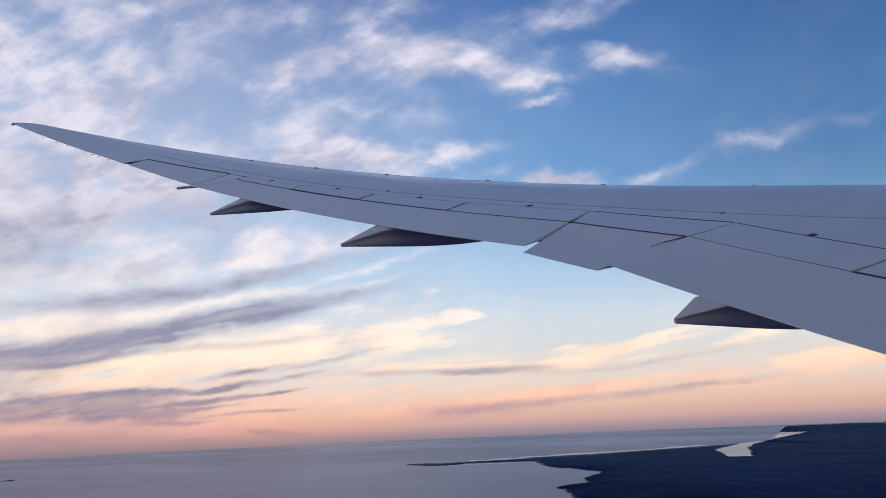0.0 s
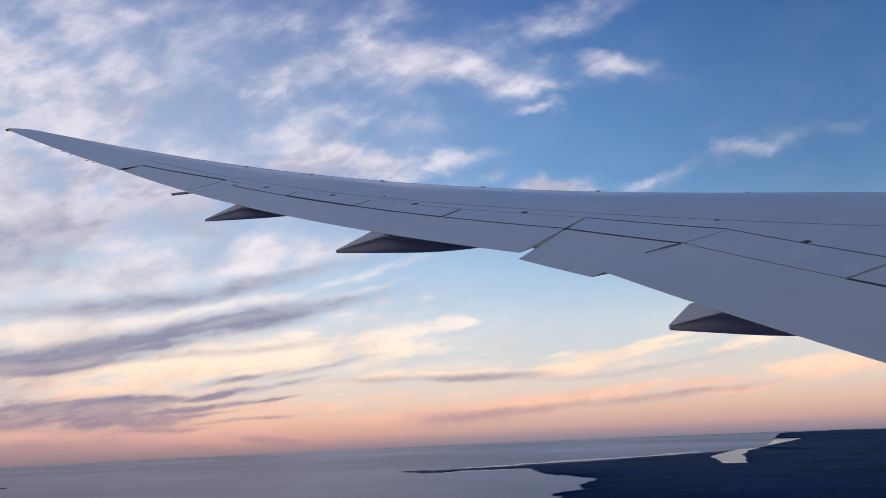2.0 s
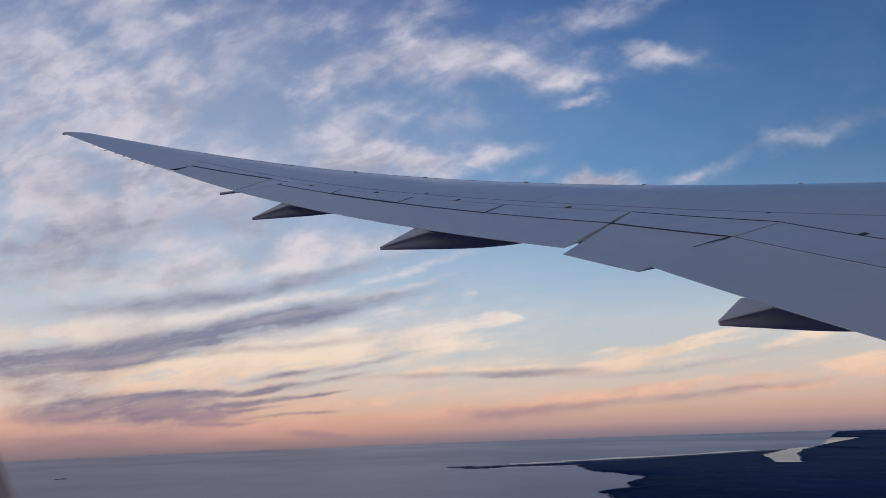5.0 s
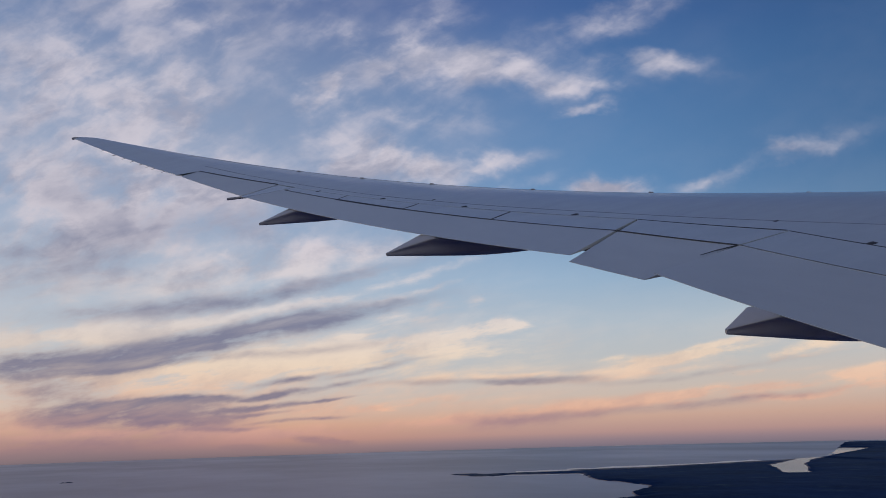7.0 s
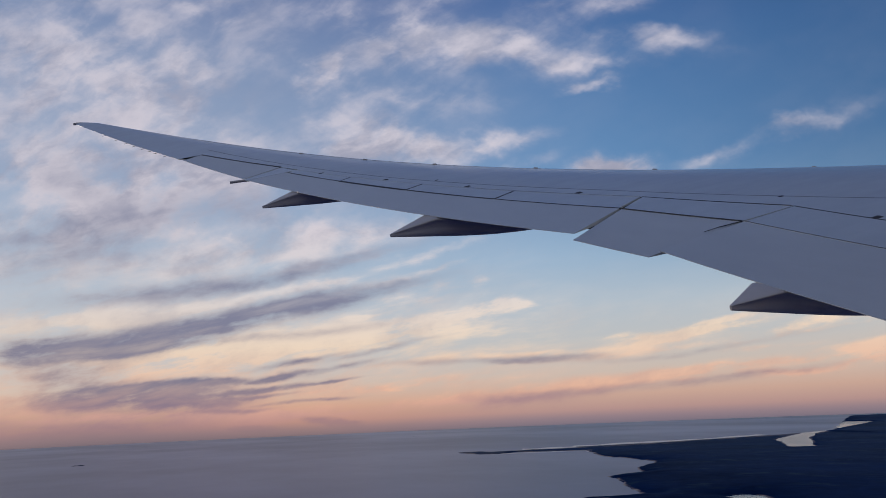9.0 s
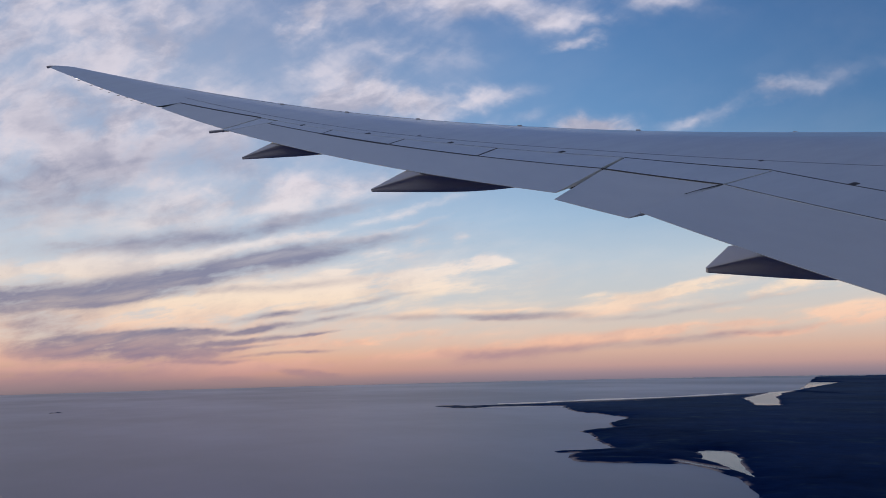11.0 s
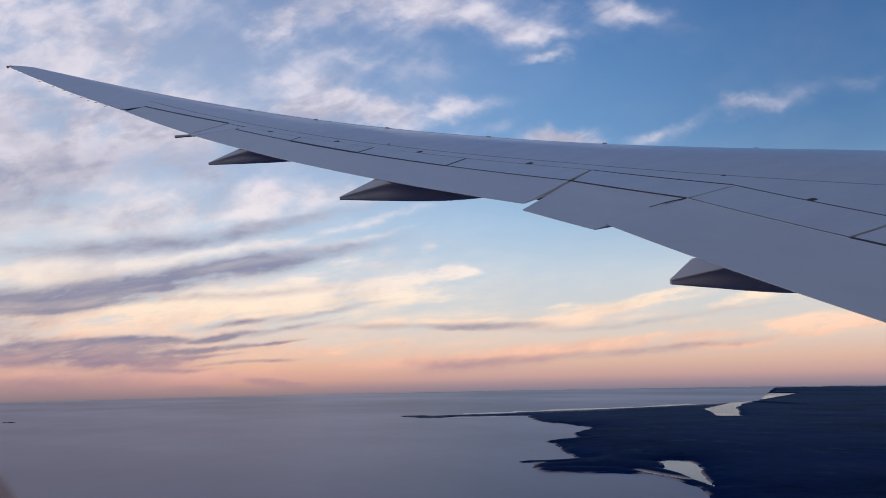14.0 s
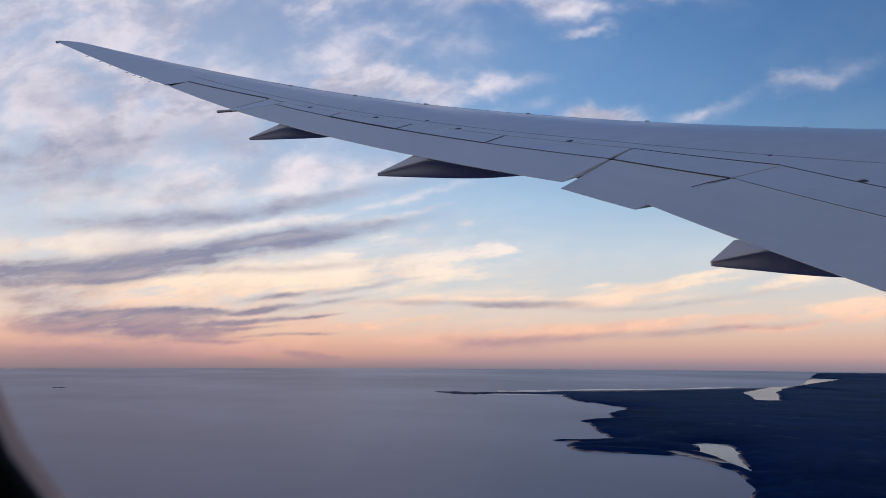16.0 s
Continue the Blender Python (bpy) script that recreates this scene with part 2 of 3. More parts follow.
clear = blend(wt, calc(wt, "MULTIPLY", step(wt, chart_x, 9.5, 4.0), step(wt, height, up(5.0), up(1.0), 0.0, 0.8)), clear, vec(wt, "MULTIPLY", clear, (1.15, 0.97, 0.83)))
clear = blend(wt, calc(wt, "MULTIPLY", step(wt, chart_x, 5.2, 0.0, 0.0, 0.9), step(wt, height, up(2.6), up(0.3))), clear, vec(wt, "MULTIPLY", clear, (0.70, 0.80, 0.94)))
nishita = wt.nodes.new("ShaderNodeTexSky")
nishita.sky_type, nishita.sun_disc = "NISHITA", False
nishita.sun_elevation, nishita.sun_rotation = radians(SUN_EL), radians(SUN_AZ)
clear = blend(wt, 0.12, clear, vec(wt, "MULTIPLY", nishita.outputs[0], (0.12, 0.12, 0.12)))
lit = ramp(wt, height, (
    (0.0, srgb(120, 115, 135)), (up(0.0), srgb(200, 150, 151)), (up(1.8), srgb(246, 192, 163)), (up(6.0), srgb(252, 228, 204)),
    (up(10.0), srgb(236, 228, 226)), (up(16.0), srgb(228, 220, 228)), (1.0, srgb(218, 214, 228))))
dim = ramp(wt, height, (
    (0.0, srgb(100, 100, 122)), (up(0.5), srgb(150, 124, 142)), (up(3.0), srgb(130, 126, 148)), (up(10.0), srgb(132, 136, 162)), (1.0, srgb(158, 166, 192))))
lit = blend(wt, calc(wt, "MULTIPLY", step(wt, folds, 0.42, 0.66), mixed(0.75, 0.25, low_down)), lit, dim)
cover = step(wt, calc(wt, "MULTIPLY", high, calc(wt, "MULTIPLY_ADD", tear, 1.2, 0.18)), -0.05, 1.45, 0.0, 0.95)
sky = blend(wt, cover, clear, lit)
cover = step(wt, calc(wt, "MULTIPLY", low, calc(wt, "MULTIPLY_ADD", tear, 1.45, 0.14)), 0.02, 1.15, 0.0, 0.95)
sky = blend(wt, cover, sky, lit)
cover = step(wt, calc(wt, "MULTIPLY", shade, calc(wt, "MULTIPLY_ADD", tear, 1.0, 0.38)), 0.0, 1.6, 0.0, 0.97)
dim = blend(wt, calc(wt, "MULTIPLY", step(wt, combed, 0.42, 0.66), 0.30), dim, lit)
sky = blend(wt, cover, sky, dim)
haze = step(wt, sep.outputs[2], math.sin(radians(-1.0)), math.sin(radians(1.4)), 0.95, 0.0)
sky = blend(wt, haze, sky, clear)
# away from the sunset the sky is a plain dusk grey-blue
behind = step(wt, vec(wt, "DOT_PRODUCT", direction, (-0.35, 0.92, 0.18)), 0.4, -0.4, 0.0, 0.75)
sky = blend(wt, behind, sky, srgb(158, 161, 178))
back = wt.nodes.new("ShaderNodeBackground")
back.inputs["Strength"].default_value = 1.0
wt.links.new(sky, back.inputs["Color"])
wt.links.new(back.outputs[0], wt.nodes.new("ShaderNodeOutputWorld").inputs["Surface"])

sun = new("sun", bpy.data.lights.new("sun", "SUN"))
sun.data.energy, sun.data.angle, sun.data.color = 0.6, radians(20), (1.0, 0.84, 0.7)
to_sun = Vector((math.sin(radians(SUN_AZ)), math.cos(radians(SUN_AZ)), math.tan(radians(SUN_EL))))
sun.matrix_world = look((0, 0, 300), Vector((0, 0, 300)) - to_sun)


# ---------------------------------------------------------------- materials
def material(name, colour, rough, metal=0.0, vary=0.12, grain=0.0, size=1.0, stretch=(1, 1, 1), specular=0.5, wear=None, swell=0.0, worn_from=0.58):
    m = bpy.data.materials.new(name)
    m.use_nodes = True
    t = m.node_tree
    b = t.nodes["Principled BSDF"]
    b.inputs["Metallic"].default_value = metal
    b.inputs["Specular IOR Level"].default_value = specular
    at = t.nodes.new("ShaderNodeTexCoord").outputs["Object"]
    at = placed(t, at, (0, 0, 0), 0, stretch)
    wide = fractal(t, at, 0.45 / size, 5, 0.6)
    close = fractal(t, at, 9.0 / size, 6, 0.65)
    v = calc(t, "ADD", calc(t, "MULTIPLY", wide, 0.65), calc(t, "MULTIPLY", close, 0.35))
    lo = tuple(c * (1 - vary) for c in colour) + (1,)
    hi = tuple(min(1, c * (1 + vary)) for c in colour) + (1,)
    col = ramp(t, v, ((0.3, lo), (0.7, hi)))
    if wear:
        spots = step(t, fractal(t, at, 2.2 / size, 8, 0.7), worn_from, worn_from + 0.17)
        col = blend(t, calc(t, "MULTIPLY", spots, wear[3]), col, (*wear[:3], 1))
    t.links.new(col, b.inputs["Base Color"])
    t.links.new(calc(t, "MULTIPLY_ADD", v, 0.16, rough - 0.08, clamp=True), b.inputs["Roughness"])
    if grain:
        bump = t.nodes.new("ShaderNodeBump")
        bump.inputs["Strength"].default_value, bump.inputs["Distance"].default_value = grain, 0.01 * size
        t.links.new(calc(t, "MULTIPLY_ADD", wide, swell, close), bump.inputs["Height"])
        t.links.new(bump.outputs[0], b.inputs["Normal"])
    return m


PAINT = material("grey_wing_paint", (0.49, 0.53, 0.53), 0.21, vary=0.12, grain=0.006, size=3.0, stretch=(2.6, 1, 1), specular=0.7, wear=(0.42, 0.435, 0.445, 0.35), swell=2.0)
PAINT_FLAP = material("flap_paint", (0.50, 0.525, 0.515), 0.30, vary=0.10, grain=0.008, size=3.0, stretch=(1, 2.2, 1), wear=(0.43, 0.435, 0.44, 0.3), swell=2.0)
EDGE_METAL = material("leading_edge_metal", (0.66, 0.67, 0.69), 0.38, metal=0.3, vary=0.06)
FAIRING = material("fairing_paint", (0.44, 0.42, 0.40), 0.38, vary=0.1, grain=0.05, wear=(0.2, 0.19, 0.18, 0.35))
SEAL = material("dark_rubber_seal", (0.035, 0.036, 0.04), 0.7)
# near-black colour standing in for shade inside the panel gaps
GAP_SHADE = material("painted_gap_shade", (0.03, 0.032, 0.035), 0.8)
PANEL_LINE = material("sealed_panel_joint", (0.15, 0.16, 0.18), 0.6)
LINING = material("cabin_lining_plastic", (0.62, 0.45, 0.36), 0.55, vary=0.04, grain=0.1, size=0.05)
FRAME = material("tan_window_frame", (0.62, 0.37, 0.28), 0.5, vary=0.06, grain=0.1, size=0.05)
GASKET = material("black_window_gasket", (0.02, 0.02, 0.022), 0.6)
FLOOR = material("cabin_carpet", (0.06, 0.07, 0.11), 0.95, vary=0.2, grain=0.4, size=0.05)


def water(name, colour, rough, wave, size):
    m = bpy.data.materials.new(name)
    m.use_nodes = True
    t = m.node_tree
    b = t.nodes["Principled BSDF"]
    at = t.nodes.new("ShaderNodeTexCoord").outputs["Object"]
    gusts = step(t, fractal(t, placed(t, at, (0, 0, 0), 25, (1.0, 1.6, 1)), 0.0009, 6, 0.6), 0.34, 0.66)
    t.links.new(blend(t, gusts, tuple(c * 0.65 for c in colour) + (1,), tuple(c * 1.35 for c in colour) + (1,)), b.inputs["Base Color"])
    t.links.new(calc(t, "MULTIPLY_ADD", gusts, -0.05, rough + 0.025, clamp=True), b.inputs["Roughness"])
    b.inputs["IOR"].default_value = 1.33
    b.inputs["Specular IOR Level"].default_value = 0.5
    ripple = fractal(t, placed(t, at, (0, 0, 0), 12, (4, 1, 1)), size, 3, 0.5)
    bump = t.nodes.new("ShaderNodeBump")
    bump.inputs["Strength"].default_value, bump.inputs["Distance"].default_value = wave, 1.0
    t.links.new(ripple, bump.inputs["Height"])
    t.links.new(bump.outputs[0], b.inputs["Normal"])
    return m


SEA = water("sea_water", (0.031, 0.046, 0.155), 0.35, 0.026, 0.03)
CALM = water("calm_lagoon_water", (0.08, 0.09, 0.11), 0.22, 0.01, 0.1)
# woods tinted blue: part of the distance haze is put into the colour
LAND = material("hazed_wooded_land", (0.0036, 0.0155, 0.060), 0.95, vary=0.6, grain=0.2, size=160, specular=0.0, wear=(0.022, 0.045, 0.070, 0.8), worn_from=0.54)
t = LAND.node_tree
sand_z = t.nodes.new("ShaderNodeSeparateXYZ")
t.links.new(t.nodes.new("ShaderNodeTexCoord").outputs["Object"], sand_z.inputs[0])
shore = t.nodes["Principled BSDF"].inputs["Base Color"]
t.links.new(blend(t, calc(t, "MULTIPLY", step(t, sand_z.outputs[2], 1.3, 0.4), step(t, fractal(t, sand_z.inputs[0].links[0].from_socket, 0.02, 3), 0.42, 0.6)), shore.links[0].from_socket, (0.34, 0.28, 0.25, 1)), shore)
# blue sheen at grazing angles imitates haze over the far land
hazed_land = LAND.node_tree.nodes["Principled BSDF"]
hazed_land.inputs["Sheen Weight"].default_value, hazed_land.inputs["Sheen Roughness"].default_value = 0.08, 0.14
hazed_land.inputs["Sheen Tint"].default_value = (0.35, 0.62, 1.0, 1)
BEACH = material("wet_pale_sand", (0.52, 0.42, 0.40), 0.3, vary=0.2, size=20)


# ---------------------------------------------------------------- mesh helpers
def mesh_of(name, bm, mat, smooth=False):
    me = bpy.data.meshes.new(name)
    bmesh.ops.recalc_face_normals(bm, faces=bm.faces)
    if smooth:
        for f in bm.faces:
            f.smooth = True
    bm.to_mesh(me)
    bm.free()
    me.materials.append(mat)
    return me


def part(name, bm, mat, parent, label="", smooth=False):
    ob = new(name, mesh_of(name, bm, mat, smooth))
    ob.parent = parent
    if label:
        ob["label"] = label
    return ob


def sheet(bm, pts, flip=False):
    """A grid of quads over rows of points; own vertices."""
    grid = [[bm.verts.new(p) for p in row] for row in pts]
    for r0, r1 in zip(grid, grid[1:]):
        for a, b, c, d in zip(r0, r0[1:], r1[1:], r1):
            f = bm.faces.new((a, b, c, d))
            f.smooth = True
    return grid


def loft(bm, sections, closed=True, caps=True, smooth=True):
    rings = [[bm.verts.new(p) for p in s] for s in sections]
    for r0, r1 in zip(rings, rings[1:]):
        n = len(r0)
        for i in range(n if closed else n - 1):
            j = (i + 1) % n
            f = bm.faces.new((r0[i], r0[j], r1[j], r1[i]))
            f.smooth = smooth
    if caps:
        bm.faces.new(rings[0])
        bm.faces.new(list(reversed(rings[-1])))
    return rings


# ---------------------------------------------------------------- sea and coast
def build_sea():
    bm = bmesh.new()
    rings = [0.0, 60, 150, 300, 500, 800, 1200, 1800, 2600, 3600, 4800, 6500]
    n = 72
    centre = bm.verts.new((0, 0, 0))
    prev = None
    for r in rings[1:]:
        cur = [bm.verts.new((r * math.cos(2 * math.pi * i / n), r * math.sin(2 * math.pi * i / n), 0)) for i in range(n)]
        for i in range(n):
            j = (i + 1) % n
            if prev is None:
                bm.faces.new((centre, cur[i], cur[j]))
            else:
                bm.faces.new((prev[i], cur[i], cur[j], prev[j]))
        prev = cur
    ob = new("water", mesh_of("water", bm, SEA))
    return tagged(ob, "calm grey-blue sea with fine ripples under dusk sky", "sea", kind="structure")


def capsule(x, y, x0, y0, x1, y1, r0, r1):
    dx, dy = x1 - x0, y1 - y0
    k = min(1, max(0, ((x - x0) * dx + (y - y0) * dy) / (dx * dx + dy * dy)))
    return r0 + (r1 - r0) * k - math.hypot(x - x0 - k * dx, y - y0 - k * dy)


def inland(x, y):
    """Metres inland of the shore (negative: at sea)."""
    shore = 226 + 75 * math.exp(-((y - 1490) / 150) ** 2)
    if y < 900:
        shore = 228 - 24 * min(2.2, ((y - 655) / 115) ** 2)
    body = min(x - shore, 2150 + 0.1 * x + 0.00032 * x * x - y)
    body = max(body, min(x - 960 - 0.5 * (y - 2234), y - 1500))
    body = max(body, capsule(x, y, -92, 2110, -20, 2010, 40, 48), capsule(x, y, -20, 2050, 230, 2070, 42, 80), capsule(x, y, 230, 2060, 560, 2080, 85, 190))
    body = max(body, capsule(x, y, 216, 1150, 330, 1200, 55, 90), capsule(x, y, 142, 848, 240, 860, 38, 92), capsule(x, y, 258, 925, 268, 1100, 94, 106))
    body = max(body, capsule(x, y, 107, 889, 165, 880, 11, 38), capsule(x, y, 134, 812, 200, 790, 24, 30))
    rough = 15 * noise.fractal(Vector((x / 90, y / 150, 1.7)), 1.0, 2.0, 5)
    rough += 5 * noise.fractal(Vector((x / 26, y / 40, 8.1)), 1.0, 2.0, 4)
    body += rough * min(1.0, y / 1200)
    river = max(capsule(x, y, 715, 1790, 850, 2180, 26, 44), capsule(x, y, 850, 2180, 1020, 2500, 42, 26), capsule(x, y, 1020, 2500, 1250, 2900, 26, 40),
                capsule(x, y, 1250, 2900, 1700, 3700, 50, 130))
    pool = max(capsule(x, y, 258, 858, 275, 862, 6, 12), capsule(x, y, 274, 850, 262, 790, 17, 19), capsule(x, y, 262, 790, 252, 715, 16, 6), capsule(x, y, 251, 712, 247, 660, 5, 2),
               capsule(x, y, 240, 800, 252, 795, 2, 5))
    pool += 2.6 * noise.fractal(Vector((x / 20, y / 26, 4.2)), 1.0, 2.0, 4)
    pool = max(pool, capsule(x, y, 211, 789, 223, 757, 2.5, 3), capsule(x, y, 223, 757, 240, 712, 3, 3))
    return body, max(river + 0.4 * rough, pool)


def ground_height(x, y):
    body, wet = inland(x, y)
    d = min(body, -wet * 1.2)
    if d < 0:
        return max(-4.0, d * 0.2)
    hill = 0.5 + 0.5 * noise.fractal(Vector((x / 420, y / 420, 0.3)), 1.0, 2.0, 5)
    far = max(0.0, min(1.0, (math.hypot(x, y) - 2300) / 2200)) * max(0.0, min(1.0, (x - 1100) / 1200))
    dunes = max(0.06, min(1.0, (2150 + 0.1 * x + 0.00032 * x * x - y) / 600)) if x < 1150 else 1.0      # low behind the outer beach
    return 0.5 + dunes * 5 * (1 - math.exp(-d / 30)) * (0.3 + 1.1 * hill) + far * (1 + 9 * hill)


def build_land():
    bm = bmesh.new()
    na, nr = 300, 300
    grid = []
    for i in range(nr):
        r = 480 * (5600 / 480) ** (i / (nr - 1))
        row = []
        for j in range(na):
            a = radians(-5 + 62 * j / (na - 1))
            x, y = r * math.sin(a), r * math.cos(a)
            row.append((x, y, ground_height(x, y)))
        grid.append(row)
    verts = {}

    def v(i, j):
        if (i, j) not in verts:
            verts[i, j] = bm.verts.new(grid[i][j])
        return verts[i, j]

    for i in range(nr - 1):
        for j in range(na - 1):
            if max(grid[i][j][2], grid[i + 1][j][2], grid[i][j + 1][2], grid[i + 1][j + 1][2]) > -3.9:
                f = bm.faces.new((v(i, j), v(i, j + 1), v(i + 1, j + 1), v(i + 1, j)))
                f.smooth = True
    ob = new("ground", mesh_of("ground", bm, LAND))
    return tagged(ob, "dark wooded coast with headlands, long spit and low hills", "coast", kind="structure")


def build_island(x, y, length, width, tall, seed):
    bm = bmesh.new()
    pts = []
    for i in range(25):
        row = []
        for j in range(13):
            u, w = -1 + i / 12, -1 + j / 6
            k = max(0.0, 1 - u * u - w * w) ** 0.7
            row.append((u * length, w * width, -1 + tall * k * (0.7 + 0.5 * noise.noise(Vector((u * 3 + seed, w * 3, 0))))))
        pts.append(row)
    sheet(bm, pts)
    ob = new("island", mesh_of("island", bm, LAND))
    ob.location = (x, y, 0)
    return tagged(ob, "small dark rocky islet out at sea", "island")


def build_pool(x0, x1, y0, y1, cell, label):
    """Still water filling the hollow of the land, cell by cell."""
    bm = bmesh.new()
    corner = {}

    def v(i, j):
        if (i, j) not in corner:
            corner[i, j] = bm.verts.new((x0 + i * cell, y0 + j * cell, 0.12))
        return corner[i, j]

    for i in range(int((x1 - x0) / cell)):
        for j in range(int((y1 - y0) / cell)):
            body, wet = inland(x0 + (i + 0.5) * cell, y0 + (j + 0.5) * cell)
            if wet > -1.2 * cell and body > 0:
                bm.faces.new((v(i, j), v(i + 1, j), v(i + 1, j + 1), v(i, j + 1)))
    ob = new("lagoon", mesh_of("lagoon", bm, CALM))
    return tagged(ob, label, "water", kind="structure")


def build_beach():
    """Pale sand along the seaward side of the long spit."""
    rows = []
    for i in range(150):
        x = 60 + 5.6 * i
        y = 2900.0
        while inland(x, y)[0] < 0 and y > 1900:
            y -= 4
        w = 95 + 50 * noise.noise(Vector((x / 70, 0.4, 0)))
        rows.append(((x, y - 5, 1.4), (x, y + w * 0.5, 0.9), (x, y + w, 0.1)))
    bm = bmesh.new()
    sheet(bm, rows)
    ob = new("beach", mesh_of("beach", bm, BEACH))
    return tagged(ob, "long pale sand beach along the outer spit", "beach", kind="structure")


def build_shoal(x, y, length, width, turn):
    """A low sand bank just above the water, ragged at its rim."""
    bm = bmesh.new()
    rim = []
    for i in range(48):
        a = 2 * math.pi * i / 48
        k = 1 + 0.35 * noise.noise(Vector((3 * math.cos(a) + x, 3 * math.sin(a), 0.5)))
        rim.append((length * k * math.cos(a), width * k * math.sin(a)))
    inner = [bm.verts.new((px * 0.6, py * 0.6, 0.9)) for px, py in rim]
    outer = [bm.verts.new((px, py, -0.1)) for px, py in rim]
    bm.faces.new(inner)
    for i in range(48):
        j = (i + 1) % 48
        bm.faces.new((inner[i], outer[i], outer[j], inner[j]))
    ob = new("sand_bank", mesh_of("sand_bank", bm, BEACH))
    ob.matrix_world = pose(x, y, 0, 0, 0, turn)
    return tagged(ob, "pale sand bank along the sheltered side of the spit", "sand bank", kind="structure")


build_sea()
build_land()
build_beach()
build_shoal(258, 1925, 34, 34, 0)
build_shoal(110, 1960, 130, 14, 2)
build_shoal(320, 1990, 30, 16, 0)
build_pool(196, 300, 640, 890, 2.0, "still pale lagoon behind a sand bar")
build_pool(640, 1900, 1700, 3900, 12.0, "pale still water of a wide river mouth")
build_island(-1557, 1882, 46, 16, 11, 1)
build_island(-1326, 2182, 26, 9, 4, 5)

# ---------------------------------------------------------------- the wing, in aircraft axes
K = 0.94        # metres to one unit of the planform below


def skin_z(x):
    d = x - 2.6
    return -2.3392 + 0.0757616 * d + 0.00593118 * d * d


def lead(x):
    e = max(x, 12.8) - 20
    y = 4.551 - 0.6868 * e + 0.00625 * e * e - 0.0007 * e ** 3
    if x < 12.8:
        y += 0.86 * (12.8 - x)
    if x > 30.6:
        y -= 1.1 * (x - 30.6) ** 2
    return y


def trail(x):
    if x < 11.0:
        return 4.85
    y = 2.65 - 0.404 * (x - 16.45)
    if x > 24:
        y -= 0.0105 * (x - 24) ** 2
    if 23 < x < 31:
        y -= 0.12 * math.sin(math.pi * (x - 23) / 8)
    return y


def top_z(x, y):
    te, le = trail(x), lead(x)
    chord = le - te
    c = min(1.0, max(0.0, (y - te) / chord))
    drop = 0.06 * chord * max(0.0, (c - 0.5) / 0.5) ** 2
    return skin_z(x) - drop


def at(x, y, dz=0.0):
    """Station x from the centreline, y ahead of the eye, dz above the upper skin."""
    return Vector((y, x - 2.6, top_z(x, y) + dz)) * K


wing = new("aircraft_wing")
wing.matrix_world = SHIP
tagged(wing, "pale grey jet airliner wing, flexed upwards, flaps retracted", "aircraft wing")


def mix2(a, b, k):
    return a[0] + (b[0] - a[0]) * k, a[1] + (b[1] - a[1]) * k


def panel(bm, rear_a, rear_b, front_a, front_b, dz_rear=0.0, dz_front=0.0, thick_rear=0.03, thick_front=0.06, n=16, m=6, round_front=0.0):
    """A slab following the upper skin between four corners of the planform."""
    top, low = [], []
    for i in range(n + 1):
        r, f = mix2(rear_a, rear_b, i / n), mix2(front_a, front_b, i / n)
        row_t, row_l = [], []
        for j in range(m + 1):
            k = j / m
            x, y = mix2(r, f, k)
            dz = dz_rear + (dz_front - dz_rear) * k
            t = thick_rear + (thick_front - thick_rear) * k
            row_t.append(at(x, y, dz))
            row_l.append(at(x, y, dz - t))
        top.append(row_t)
        low.append(row_l)
    sheet(bm, top)
    sheet(bm, low)
    rim = [r[0] for r in top], [r[0] for r in low]
    sheet(bm, rim)
    sheet(bm, ([r[-1] for r in top], [r[-1] for r in low]))
    sheet(bm, (top[0], low[0]))
    sheet(bm, (top[-1], low[-1]))


def inset(a, b, c, d, g):
    """Shrinks a four-cornered panel by the gap g along and across."""
    def pull(p, q, s):
        n = math.hypot(q[0] - p[0], q[1] - p[1])
        return mix2(p, q, g / n), mix2(q, p, g / n)
    a, b = pull(a, b, g)
    c, d = pull(c, d, g)
    a, c = pull(a, c, g)
    b, d = pull(b, d, g)
    return a, b, c, d


def box_rear(x):
    """Rear edge of the fixed upper skin."""
    if x < 10.0:
        return 7.29
    if x < 12.2:
        return 7.31 + (x - 10.0) * (6.47 - 7.31) / 2.2
    if x < 20.3:
        return 6.47 - 0.522 * (x - 12.2)
    return 1.99 - 0.567 * (x - 20.82)


def wing_section(x, rear, nt=22):
    le, te = lead(x), trail(x)
    chord = le - te
    pts = []
    for i in range(nt + 1):
        k = i / nt
        y = rear + (le - rear) * (1 - (1 - k) ** 1.6)
        pts.append(at(x, y))
    lo = []
    for i in range(1, nt):
        k = i / nt
        y = le - (le - rear) * k ** 1.7
        c = (y - te) / chord
        t = chord * (0.004 + 0.188 * math.sqrt(max(0, 1 - c)) * max(0.0, c) ** 0.9)
        lo.append(at(x, y, -t))
    c = (rear - te) / chord
    lo.append(at(x, rear, -chord * (0.004 + 0.188 * math.sqrt(max(0, 1 - c)) * max(0.0, c) ** 0.9)))
    return pts + lo


def skin_run(bm, xs, rear_of):
    """Upper skin, nose and lower skin in one smooth run, with a separate rear wall."""
    secs = [wing_section(x, rear_of(x)) for x in xs]
    sheet(bm, secs)
    sheet(bm, ([p[0] for p in secs], [p[-1] for p in secs]))
    return secs


